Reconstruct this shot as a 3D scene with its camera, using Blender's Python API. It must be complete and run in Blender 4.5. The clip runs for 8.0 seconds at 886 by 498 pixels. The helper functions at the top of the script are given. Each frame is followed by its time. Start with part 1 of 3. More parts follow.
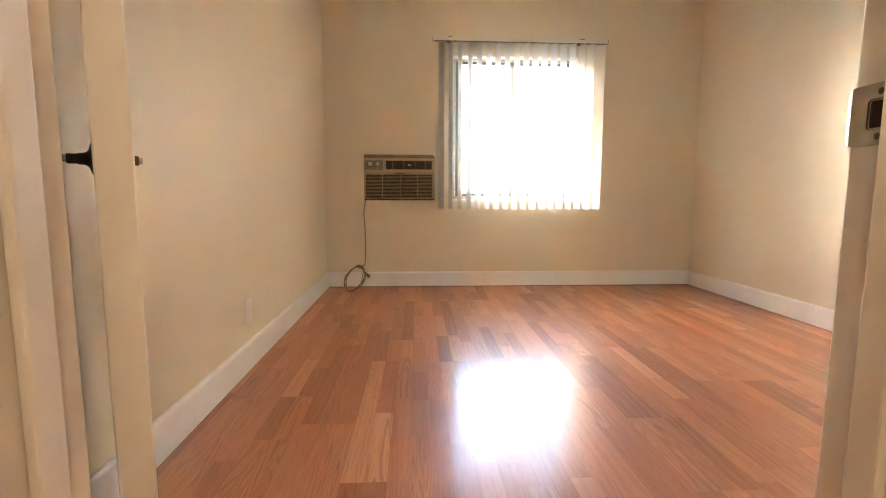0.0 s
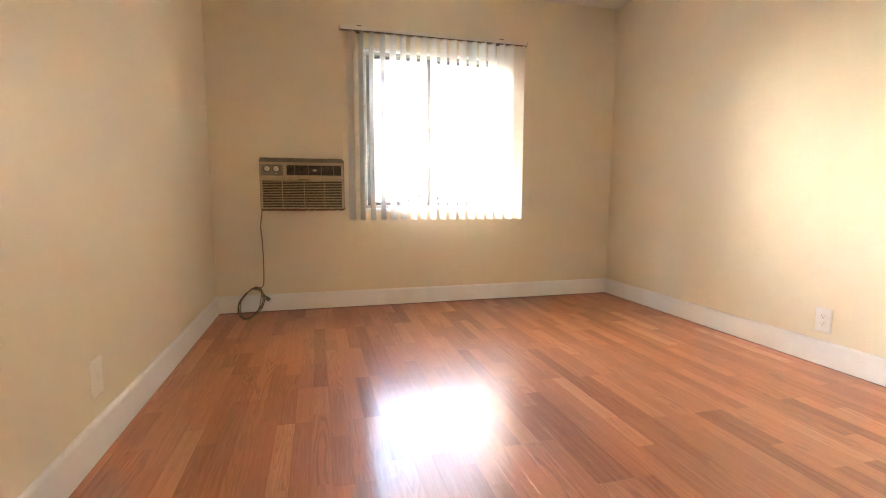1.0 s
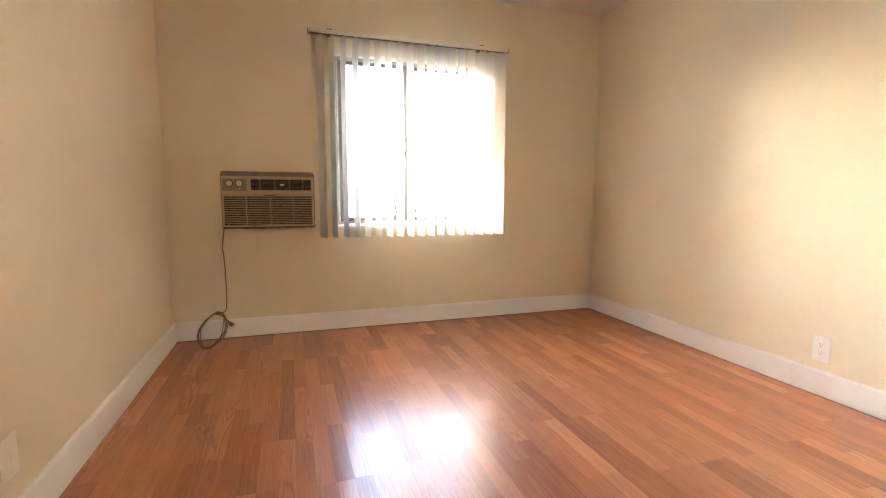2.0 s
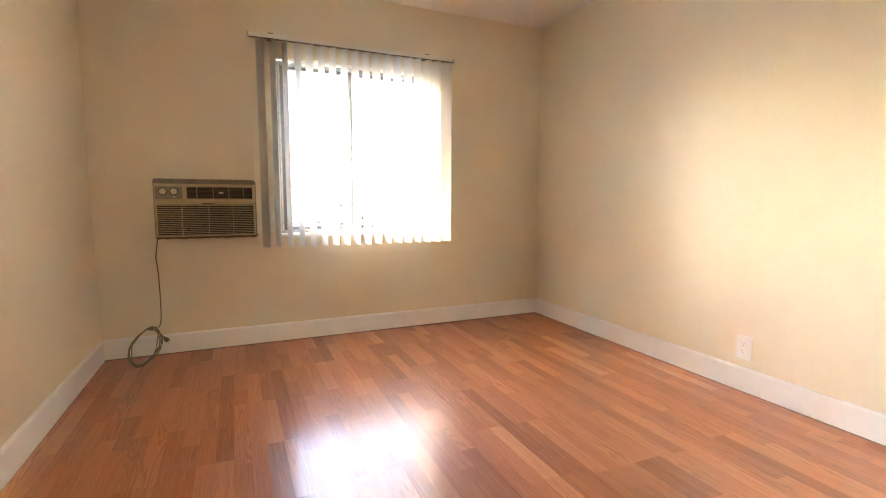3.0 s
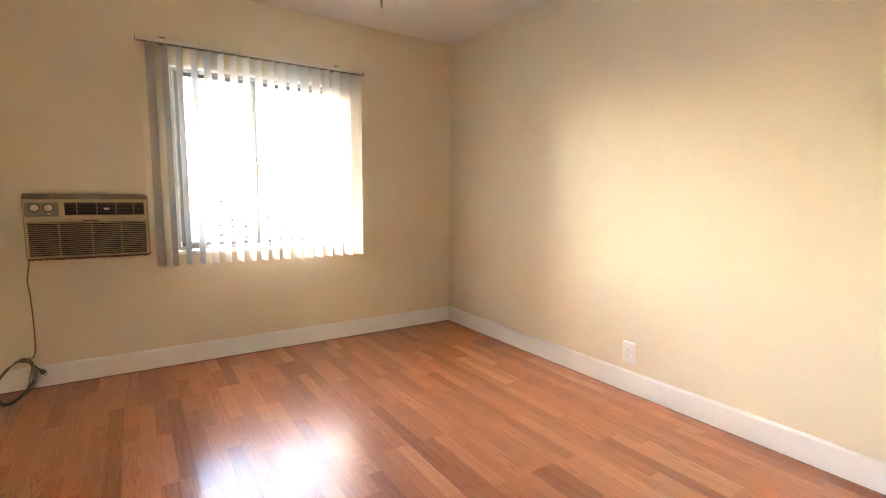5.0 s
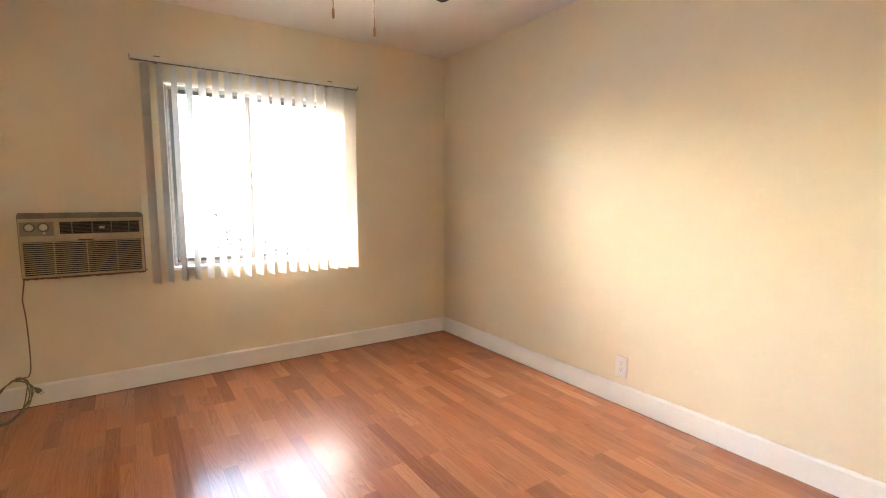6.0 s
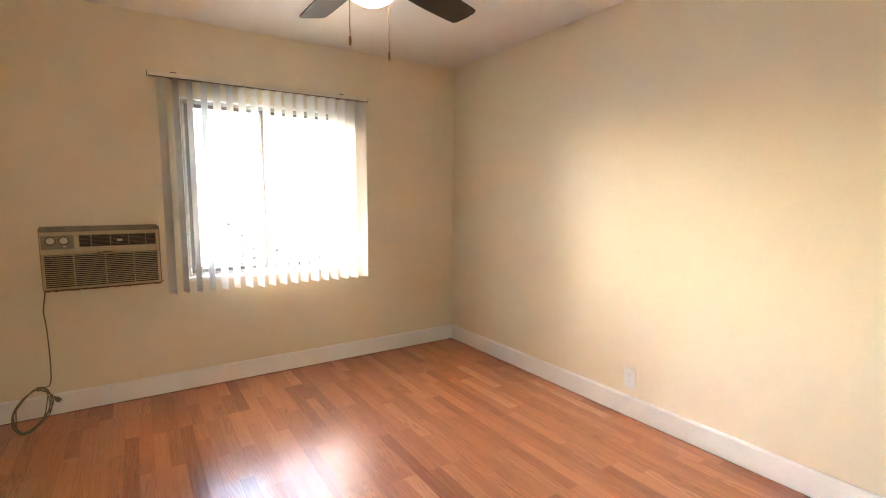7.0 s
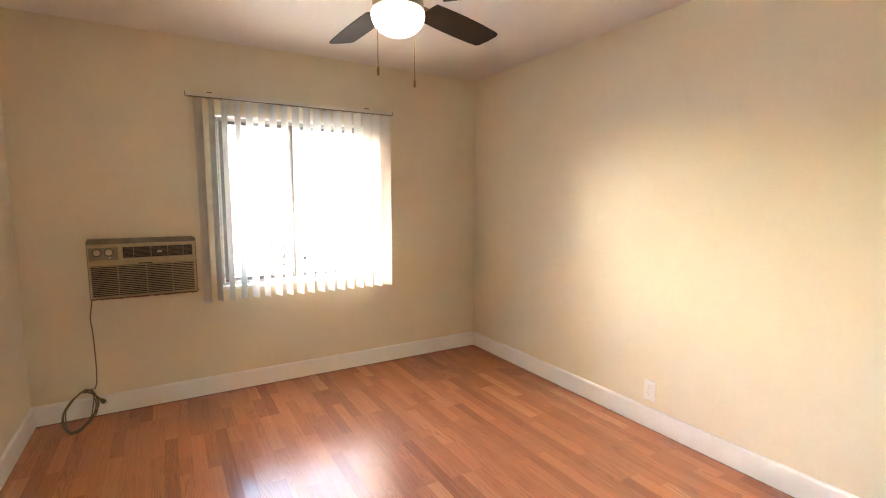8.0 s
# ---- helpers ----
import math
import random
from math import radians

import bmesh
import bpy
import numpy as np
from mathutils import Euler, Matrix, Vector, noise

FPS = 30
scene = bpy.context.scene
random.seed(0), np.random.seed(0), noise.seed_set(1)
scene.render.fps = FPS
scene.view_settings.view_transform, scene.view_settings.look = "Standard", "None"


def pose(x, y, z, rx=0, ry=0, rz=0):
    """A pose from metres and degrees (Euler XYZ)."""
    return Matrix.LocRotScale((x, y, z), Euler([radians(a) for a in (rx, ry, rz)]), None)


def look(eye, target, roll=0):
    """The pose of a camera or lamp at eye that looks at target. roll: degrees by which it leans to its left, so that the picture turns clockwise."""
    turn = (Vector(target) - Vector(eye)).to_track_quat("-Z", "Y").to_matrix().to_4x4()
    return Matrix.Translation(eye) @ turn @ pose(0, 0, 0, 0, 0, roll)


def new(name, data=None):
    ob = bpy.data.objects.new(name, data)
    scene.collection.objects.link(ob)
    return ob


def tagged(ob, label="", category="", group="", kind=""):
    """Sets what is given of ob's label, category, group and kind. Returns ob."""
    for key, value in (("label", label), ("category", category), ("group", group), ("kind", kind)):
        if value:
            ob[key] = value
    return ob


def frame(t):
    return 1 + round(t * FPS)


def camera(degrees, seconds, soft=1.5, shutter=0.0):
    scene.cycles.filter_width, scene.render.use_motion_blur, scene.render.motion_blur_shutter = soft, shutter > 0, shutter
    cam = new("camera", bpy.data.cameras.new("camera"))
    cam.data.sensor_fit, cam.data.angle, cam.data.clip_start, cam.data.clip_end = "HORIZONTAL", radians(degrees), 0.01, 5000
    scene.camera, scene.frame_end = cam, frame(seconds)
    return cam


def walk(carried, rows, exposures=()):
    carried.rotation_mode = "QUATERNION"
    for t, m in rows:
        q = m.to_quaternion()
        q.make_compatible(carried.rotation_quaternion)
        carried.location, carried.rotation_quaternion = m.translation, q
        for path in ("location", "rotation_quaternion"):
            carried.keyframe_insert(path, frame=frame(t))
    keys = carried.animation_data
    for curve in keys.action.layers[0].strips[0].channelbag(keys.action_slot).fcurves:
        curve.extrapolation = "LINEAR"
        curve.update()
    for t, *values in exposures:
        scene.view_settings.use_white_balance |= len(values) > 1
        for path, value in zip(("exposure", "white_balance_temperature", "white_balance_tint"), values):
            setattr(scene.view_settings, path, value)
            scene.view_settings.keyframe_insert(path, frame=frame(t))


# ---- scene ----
cam = camera(86.8, 8.0, soft=1.1)
PATH = [
    (0, (0.284, 0.116, 0.794), (0.396, 2.1, 0.567), 0.2),
    (0.5, (0.247, 0.334, 0.828), (0.579, 2.293, 0.598), 0.4),
    (1, (0.238, 0.518, 0.866), (0.751, 2.438, 0.64), 0.2),
    (1.2, (0.246, 0.586, 0.89), (0.783, 2.499, 0.661), 0.2),
    (2.3, (0.28, 0.75, 1.002), (0.937, 2.625, 0.778), 0.2),
    (2.5, (0.286, 0.743, 1.004), (0.979, 2.607, 0.79), 0.2),
    (3, (0.309, 0.727, 1.015), (1.112, 2.547, 0.801), 0.2),
    (3.5, (0.329, 0.711, 1.024), (1.227, 2.485, 0.808), 0.2),
    (4, (0.35, 0.691, 1.041), (1.333, 2.419, 0.821), 0.2),
    (4.5, (0.359, 0.679, 1.079), (1.416, 2.362, 0.861), 0.2),
    (4.7, (0.364, 0.673, 1.106), (1.439, 2.344, 0.881), 0.4),
    (5.8, (0.361, 0.657, 1.205), (1.472, 2.306, 0.986), 0.3),
    (6, (0.36, 0.648, 1.229), (1.469, 2.299, 1.011), 0.2),
    (6.5, (0.339, 0.648, 1.283), (1.443, 2.298, 1.057), 0.3),
    (7, (0.315, 0.637, 1.308), (1.406, 2.301, 1.091), 0.2),
    (7.5, (0.289, 0.625, 1.355), (1.354, 2.299, 1.135), 0.3),
    (8, (0.271, 0.578, 1.391), (1.284, 2.29, 1.175), 0.1),
]
EXPOSURE, KELVIN, TINT = 6.42, 6950, 16
walk(cam, [(t, look(eye, target, roll)) for t, eye, target, roll in PATH], [(0.0, EXPOSURE + 0.04, KELVIN, TINT), (4.0, EXPOSURE - 0.05, KELVIN, TINT), (8.0, EXPOSURE - 0.07, KELVIN, TINT)])

# light, gloss and a few set angles
SKY, LAMP, HALL_LAMP, GLOSS = 0.15, 0.1, 0.9, 0.19
DOOR_TURN, HANDLE_Z, FAN_TURN = 123.0, 0.868, 20.0
VX0, VX1, VANE_TURN = 0.492, 1.815, 20.0

# ---------------------------------------------------------------- light
SUN_ELEVATION, SUN_AZIMUTH = radians(31), radians(-60)   # azimuth from +y towards +x
world = bpy.data.worlds.new("sky")
world.use_nodes = True
scene.world = world
wn = world.node_tree.nodes
sky = wn.new("ShaderNodeTexSky")
sky.sky_type = "NISHITA"
sky.sun_disc = False
sky.sun_elevation, sky.sun_rotation = SUN_ELEVATION, SUN_AZIMUTH
sky.air_density, sky.dust_density, sky.ozone_density = 1.0, 2.5, 1.0
wn["Background"].inputs["Strength"].default_value = SKY
world.node_tree.links.new(sky.outputs[0], wn["Background"].inputs["Color"])

sun = new("sun", bpy.data.lights.new("sun", "SUN"))
sun.data.energy, sun.data.angle, sun.data.color = 0.2, radians(14), (1.0, 0.98, 0.95)
sun.matrix_world = look((math.sin(SUN_AZIMUTH) * math.cos(SUN_ELEVATION) * 30, math.cos(SUN_AZIMUTH) * math.cos(SUN_ELEVATION) * 30,
                         math.sin(SUN_ELEVATION) * 30), (0, 0, 0))


# ---------------------------------------------------------------- materials
class Nodes:
    """A small wrapper to wire node materials."""

    def __init__(self, name):
        self.mat = bpy.data.materials.new(name)
        self.mat.use_nodes = True
        self.tree = self.mat.node_tree
        self.bsdf = self.tree.nodes["Principled BSDF"]

    def add(self, kind, **sockets):
        node = self.tree.nodes.new(kind)
        for key, value in sockets.items():
            node.inputs[key.replace("_", " ")].default_value = value
        return node

    def link(self, a, b):
        self.tree.links.new(a, b)

    def coords(self, scale=(1, 1, 1), shift=None):
        tex = self.add("ShaderNodeTexCoord")
        mapping = self.add("ShaderNodeMapping", Scale=scale)
        self.link(tex.outputs["Object"], mapping.inputs["Vector"])
        if shift is not None:
            self.link(shift, mapping.inputs["Location"])
        return mapping.outputs[0]

    def noise(self, vector, scale, detail=3.0, rough=0.55, distort=0.0):
        node = self.add("ShaderNodeTexNoise", Scale=scale, Detail=detail, Roughness=rough, Distortion=distort)
        self.link(vector, node.inputs["Vector"])
        return node.outputs["Fac"]

    def ramp(self, fac, *stops):
        node = self.add("ShaderNodeValToRGB")
        while len(node.color_ramp.elements) < len(stops):
            node.color_ramp.elements.new(0.5)
        for element, (position, colour) in zip(node.color_ramp.elements, stops):
            element.position, element.color = position, (*colour, 1)
        self.link(fac, node.inputs[0])
        return node.outputs[0]

    def mix(self, fac, a, b, blend="MIX"):
        node = self.add("ShaderNodeMix")
        node.data_type, node.blend_type = "RGBA", blend
        for socket, value in ((node.inputs["Factor"], fac), (node.inputs[6], a), (node.inputs[7], b)):
            if isinstance(value, (int, float)):
                socket.default_value = value
            elif isinstance(value, tuple):
                socket.default_value = (*value, 1)
            else:
                self.link(value, socket)
        return node.outputs[2]

    def math(self, kind, a, b):
        node = self.add("ShaderNodeMath")
        node.operation = kind
        for i, value in enumerate((a, b)):
            if isinstance(value, (int, float)):
                node.inputs[i].default_value = value
            else:
                self.link(value, node.inputs[i])
        return node.outputs[0]

    def bump(self, height, strength, distance=0.002):
        node = self.add("ShaderNodeBump", Strength=strength, Distance=distance)
        self.link(height, node.inputs["Height"])
        self.link(node.outputs[0], self.bsdf.inputs["Normal"])

    def set(self, **sockets):
        for key, value in sockets.items():
            socket = self.bsdf.inputs[key.replace("_", " ")]
            if isinstance(value, (int, float)):
                socket.default_value = value
            elif isinstance(value, tuple):
                socket.default_value = (*value, 1)
            else:
                self.link(value, socket)
        return self


def shade(c, k):
    return tuple(min(1.0, v * k) for v in c)


def plain(name, colour, rough=0.5, metal=0.0, vary=0.08, big=2.5, fine=60.0, bump=0.05, distance=0.001, soil=None):
    """Paint, plastic or metal: two scales of variation, optional soiling and a fine relief."""
    n = Nodes(name)
    at = n.coords()
    broad, grain = n.noise(at, big, 4), n.noise(at, fine, 3)
    col = n.ramp(broad, (0.3, shade(colour, 1 - vary)), (0.7, shade(colour, 1 + vary)))
    col = n.mix(0.25, col, n.ramp(grain, (0.3, shade(colour, 1 - vary)), (0.7, shade(colour, 1 + vary))))
    if soil:
        spots = n.ramp(n.noise(at, fine * 0.35, 6, 0.7), (0.52, (0, 0, 0)), (0.72, (1, 1, 1)))
        col = n.mix(spots, col, soil)
    roughness = n.math("MULTIPLY_ADD", grain, 0.15)
    roughness.node.inputs[2].default_value = rough - 0.07
    n.set(Base_Color=col, Metallic=metal, Roughness=roughness)
    if bump:
        n.bump(grain, bump, distance)
    return n.mat


def wall_paint(name, colour):
    """Rolled eggshell paint with a faint orange-peel stipple."""
    n = Nodes(name)
    at = n.coords()
    cloud, mid, peel = n.noise(at, 0.9, 3), n.noise(at, 6, 4), n.noise(at, 130, 2)
    col = n.ramp(cloud, (0.3, shade(colour, 0.965)), (0.7, shade(colour, 1.03)))
    col = n.mix(0.35, col, n.ramp(mid, (0.3, shade(colour, 0.96)), (0.7, shade(colour, 1.03))))
    n.set(Base_Color=col, Roughness=n.ramp(mid, (0.3, (0.42,) * 3), (0.7, (0.55,) * 3)))
    n.bump(n.math("ADD", peel, n.math("MULTIPLY", mid, 1.5)), 0.12, 0.0015)
    return n.mat


def laminate(name, per_object):
    """Glossy laminate printed as red-brown oak strips; each strip has its own tone and figure."""
    n = Nodes(name)
    if per_object:
        rnd = n.add("ShaderNodeObjectInfo").outputs["Random"]
    else:
        rnd = n.add("ShaderNodeNewGeometry").outputs["Random Per Island"]
    shift = n.add("ShaderNodeCombineXYZ")
    n.link(n.math("MULTIPLY", rnd, 37.0), shift.inputs[0])
    n.link(n.math("MULTIPLY", rnd, 91.0), shift.inputs[1])
    n.link(n.math("MULTIPLY", rnd, 53.0), shift.inputs[2])
    off = shift.outputs[0]
    fibre = n.noise(n.coords((170, 5, 60), off), 1.0, 5, 0.62)
    streak = n.noise(n.coords((62, 2.2, 20), off), 1.0, 4, 0.6, 0.4)
    hill = n.noise(n.coords((19, 1.4, 8), off), 1.0, 1.5, 0.4, 0.3)
    rings = n.math("SINE", n.math("MULTIPLY", hill, 80.0), 0.0)
    pore = n.noise(n.coords((520, 14, 60), off), 1.0, 2, 0.5)
    tone = n.ramp(rnd, (0.0, TONES[0]), (0.16, TONES[1]), (0.45, TONES[2]), (0.72, TONES[3]), (0.9, TONES[4]), (1.0, TONES[5]))
    second = n.math("FRACT", n.math("MULTIPLY", rnd, 17.0), 0.0)
    figure = n.math("MULTIPLY", n.ramp(second, (0.35, (0, 0, 0)), (0.75, (1, 1, 1))), 0.45)
    col = n.mix(n.math("MULTIPLY", n.ramp(streak, (0.38, (0, 0, 0)), (0.7, (1, 1, 1))), 0.3), tone, TONES[0])
    col = n.mix(n.math("MULTIPLY", n.ramp(n.math("MULTIPLY", n.math("ADD", rings, 1.0), 0.5), (0.55, (0, 0, 0)), (0.95, (1, 1, 1))), figure), col, (0.21, 0.072, 0.03))
    col = n.mix(n.math("MULTIPLY", n.ramp(fibre, (0.42, (0, 0, 0)), (0.66, (1, 1, 1))), 0.26), col, TONES[5])
    col = n.mix(n.math("MULTIPLY", n.ramp(pore, (0.56, (0, 0, 0)), (0.68, (1, 1, 1))), 0.3), col, (0.16, 0.055, 0.02))
    cloth = n.noise(n.coords((1, 1, 1), off), 2.2, 4)
    n.set(Base_Color=col, Roughness=0.5, Specular_IOR_Level=0.4, Coat_Weight=0.85, Coat_Roughness=n.ramp(cloth, (0.3, (GLOSS - 0.015,) * 3), (0.7, (GLOSS + 0.025,) * 3)))
    n.bump(n.math("ADD", n.math("MULTIPLY", fibre, 0.6), pore), 0.05, 0.0004)
    return n.mat


def vane_plastic(name):
    """White embossed vertical-blind plastic that lets some light through."""
    n = Nodes(name)
    at = n.coords((140, 140, 6))
    weave = n.noise(at, 1.0, 3)
    col = n.ramp(weave, (0.3, (0.72, 0.715, 0.68)), (0.7, (0.78, 0.775, 0.74)))
    n.set(Base_Color=col, Roughness=0.45)
    n.bump(weave, 0.1, 0.0006)
    through_light = n.add("ShaderNodeBsdfTranslucent")
    n.link(col, through_light.inputs["Color"])
    both = n.add("ShaderNodeMixShader", Fac=0.2)
    n.link(n.bsdf.outputs[0], both.inputs[1])
    n.link(through_light.outputs[0], both.inputs[2])
    n.link(both.outputs[0], n.tree.nodes["Material Output"].inputs["Surface"])
    return n.mat


def pane_glass(name):
    """Thin clear glass: a see-through sheet with a Fresnel gloss."""
    n = Nodes(name)
    clear = n.add("ShaderNodeBsdfTransparent", Color=(0.93, 0.96, 0.95, 1))
    gloss = n.add("ShaderNodeBsdfGlossy", Roughness=0.02)
    fresnel = n.add("ShaderNodeFresnel", IOR=1.45)
    both = n.add("ShaderNodeMixShader")
    n.link(fresnel.outputs[0], both.inputs[0])
    n.link(clear.outputs[0], both.inputs[1])
    n.link(gloss.outputs[0], both.inputs[2])
    n.link(both.outputs[0], n.tree.nodes["Material Output"].inputs["Surface"])
    return n.mat


def lamp_glass(name, strength):
    """Frosted glass of a lit lamp."""
    n = Nodes(name)
    n.set(Base_Color=(0.85, 0.82, 0.75), Roughness=0.35, Emission_Color=(1.0, 0.86, 0.65), Emission_Strength=strength)
    return n.mat


def leafage(name, colour):
    n = Nodes(name)
    rnd = n.add("ShaderNodeNewGeometry").outputs["Random Per Island"]
    col = n.ramp(rnd, (0.0, shade(colour, 0.6)), (0.5, colour), (1.0, shade(colour, 1.7)))
    n.set(Base_Color=col, Roughness=0.6, Specular_IOR_Level=0.15)
    glow = n.add("ShaderNodeBsdfTranslucent")
    n.link(col, glow.inputs["Color"])
    both = n.add("ShaderNodeMixShader", Fac=0.03)
    n.link(n.bsdf.outputs[0], both.inputs[1])
    n.link(glow.outputs[0], both.inputs[2])
    n.link(both.outputs[0], n.tree.nodes["Material Output"].inputs["Surface"])
    return n.mat


TONES = [(0.29, 0.086, 0.031), (0.40, 0.127, 0.048), (0.48, 0.164, 0.063), (0.53, 0.189, 0.076), (0.58, 0.221, 0.093), (0.67, 0.292, 0.137)]
M_WALL = wall_paint("cream wall paint", (0.79, 0.708, 0.545))
M_CEIL = wall_paint("white ceiling paint", (0.78, 0.735, 0.685))
M_OUTSIDE = plain("stucco", (0.62, 0.57, 0.5), 0.9, bump=0.4, distance=0.004, fine=90)
M_TRIM = plain("white trim paint", (0.86, 0.85, 0.83), 0.35, vary=0.03, fine=40, bump=0.06)
M_JAMB = plain("aged white gloss paint", (0.74, 0.69, 0.615), 0.5, vary=0.025, big=3, fine=14, bump=0.03, distance=0.001)
M_STRIP = laminate("oak laminate strip", True)
M_STRIPS = laminate("oak laminate strips", False)
M_SUB = plain("dark joint", (0.075, 0.03, 0.014), 0.6)
# near-black colour that paints the shade in gaps and holes
M_GAP_SHADE = plain("painted gap shade", (0.03, 0.022, 0.017), 0.9, bump=0)
M_VANE = vane_plastic("blind vane plastic")
M_RAIL = plain("off-white rail enamel", (0.77, 0.73, 0.64), 0.4, vary=0.04, bump=0.02)
M_CLIP = plain("smoked clip plastic", (0.12, 0.105, 0.09), 0.4, vary=0.15)
M_ALU = plain("weathered aluminium", (0.46, 0.46, 0.45), 0.5, 0.3, vary=0.15, big=6, fine=80, soil=(0.25, 0.24, 0.22))
M_SASH = plain("dull aluminium sash", (0.19, 0.19, 0.187), 0.55, 0.2, vary=0.15, big=6, fine=80)
M_GLASS = pane_glass("window glass")
M_PLATE = plain("white outlet plastic", (0.82, 0.81, 0.78), 0.3, vary=0.02, bump=0.02)
M_SLOT_SHADE = plain("painted slot shade", (0.2, 0.19, 0.175), 0.6, bump=0)
M_PAINTED_PLATE = wall_paint("cream painted cover", (0.86, 0.81, 0.71))
M_AC = plain("yellowed beige plastic", (0.54, 0.44, 0.275), 0.45, vary=0.09, big=7, fine=120, soil=(0.43, 0.34, 0.2))
M_AC_GREY = plain("grey panel plastic", (0.27, 0.255, 0.205), 0.5, vary=0.1, big=8, fine=140)
M_AC_DARK = plain("dark grille plastic", (0.022, 0.017, 0.013), 0.6, vary=0.2, bump=0.05)
M_AC_BROWN = plain("brown grille bars", (0.17, 0.13, 0.09), 0.5, vary=0.2)
M_SLEEVE = plain("dusty grey sleeve metal", (0.25, 0.225, 0.175), 0.6, 0.2, vary=0.2, big=14, fine=90, soil=(0.33, 0.29, 0.22))
M_FOAM = plain("crumbling brown foam", (0.17, 0.105, 0.055), 0.9, vary=0.35, big=25, fine=160, bump=0.6, distance=0.004)
M_KNOB = plain("ivory knob plastic", (0.68, 0.62, 0.5), 0.35, vary=0.06)
M_CORD = plain("grey-brown cord", (0.16, 0.124, 0.072), 0.5, vary=0.2, big=12)
M_BRONZE = plain("oil-rubbed bronze", (0.075, 0.055, 0.04), 0.32, 0.85, vary=0.25, big=30)
M_STEEL = plain("satin nickel", (0.42, 0.38, 0.32), 0.33, 0.9, vary=0.12, big=30)
M_BRASS = plain("antique brass", (0.34, 0.245, 0.13), 0.3, 0.9, vary=0.12, big=30)
M_BLADE = plain("dark walnut blade", (0.030, 0.019, 0.012), 0.52, vary=0.3, big=9, fine=90, bump=0.05)
M_BLADE.node_tree.nodes["Principled BSDF"].inputs["Specular IOR Level"].default_value = 0.25
M_BULB = lamp_glass("lit frosted glass", LAMP)
M_HALL_BULB = lamp_glass("lit hall lamp glass", HALL_LAMP)
M_CHAIN = plain("brass chain", (0.55, 0.42, 0.25), 0.25, 0.9, vary=0.05, bump=0)
M_GROUND = plain("pale concrete ground", (0.36, 0.345, 0.32), 0.9, vary=0.15, big=0.8, fine=30, bump=0.3, distance=0.004)
M_LEAF = leafage("shrub leaf", (0.03, 0.045, 0.03))
M_TWIG = plain("shrub twig", (0.05, 0.042, 0.035), 0.8, vary=0.2)


# ---------------------------------------------------------------- building helpers
def root_of(ob):
    while ob.parent:
        ob = ob.parent
    return ob


def thing(name, at, label="", category="", group="", kind=""):
    ob = new(name)
    ob.location = at
    ob.empty_display_size = 0.1
    return tagged(ob, label, category, group, kind)


def mesh_of(name, bm, material, smooth=False):
    me = bpy.data.meshes.new(name)
    bmesh.ops.recalc_face_normals(bm, faces=bm.faces)
    bm.to_mesh(me)
    bm.free()
    me.materials.append(material)
    if smooth:
        for p in me.polygons:
            p.use_smooth = True
        me.set_sharp_from_angle(angle=radians(40))
    return me


def part(name, bm, material, parent=None, label="", smooth=False):
    """One mesh object from a bmesh in world coordinates, under a thing or a part."""
    if parent is not None:
        bmesh.ops.translate(bm, vec=-root_of(parent).location, verts=bm.verts)
    ob = new(name, mesh_of(name, bm, material, smooth))
    ob.parent = parent
    return tagged(ob, label)


def structure(name, bm, material, label="", category=""):
    return tagged(part(name, bm, material), label, category, kind="structure")


def box(x0, x1, y0, y1, z0, z1, bevel=0.0, bm=None, segments=1):
    own = bmesh.new()
    v = [own.verts.new((x, y, z)) for x in (x0, x1) for y in (y0, y1) for z in (z0, z1)]
    for f in ((0, 1, 3, 2), (4, 6, 7, 5), (0, 4, 5, 1), (2, 3, 7, 6), (0, 2, 6, 4), (1, 5, 7, 3)):
        own.faces.new([v[i] for i in f])
    bmesh.ops.recalc_face_normals(own, faces=own.faces)
    if bevel:
        bmesh.ops.bevel(own, geom=own.edges[:], offset=bevel, segments=segments, affect="EDGES", profile=0.5)
    if bm is None:
        return own
    return merge(bm, own)


def merge(bm, other, m=None):
    if m is not None:
        bmesh.ops.transform(other, matrix=m, verts=other.verts)
    table = {}
    for v in other.verts:
        table[v] = bm.verts.new(v.co)
    for f in other.faces:
        bm.faces.new([table[v] for v in f.verts])
    other.free()
    return bm


def lathe(profile, n=32, m=None):
    """A turned solid about z from (radius, height) pairs."""
    bm = bmesh.new()
    rings = []
    for r, h in profile:
        if r < 1e-6:
            rings.append([bm.verts.new((0, 0, h))])
        else:
            rings.append([bm.verts.new((r * math.cos(2 * math.pi * i / n), r * math.sin(2 * math.pi * i / n), h)) for i in range(n)])
    for a, b in zip(rings, rings[1:]):
        for i in range(n):
            j = (i + 1) % n
            if len(a) == 1 and len(b) == 1:
                continue
            if len(a) == 1:
                bm.faces.new((a[0], b[i], b[j]))
            elif len(b) == 1:
                bm.faces.new((a[i], a[j], b[0]))
            else:
                bm.faces.new((a[i], a[j], b[j], b[i]))
    for ring in (rings[0], rings[-1]):
        if len(ring) > 1:
            bm.faces.new(ring)
    if m is not None:
        bmesh.ops.transform(bm, matrix=m, verts=bm.verts)
    return bm


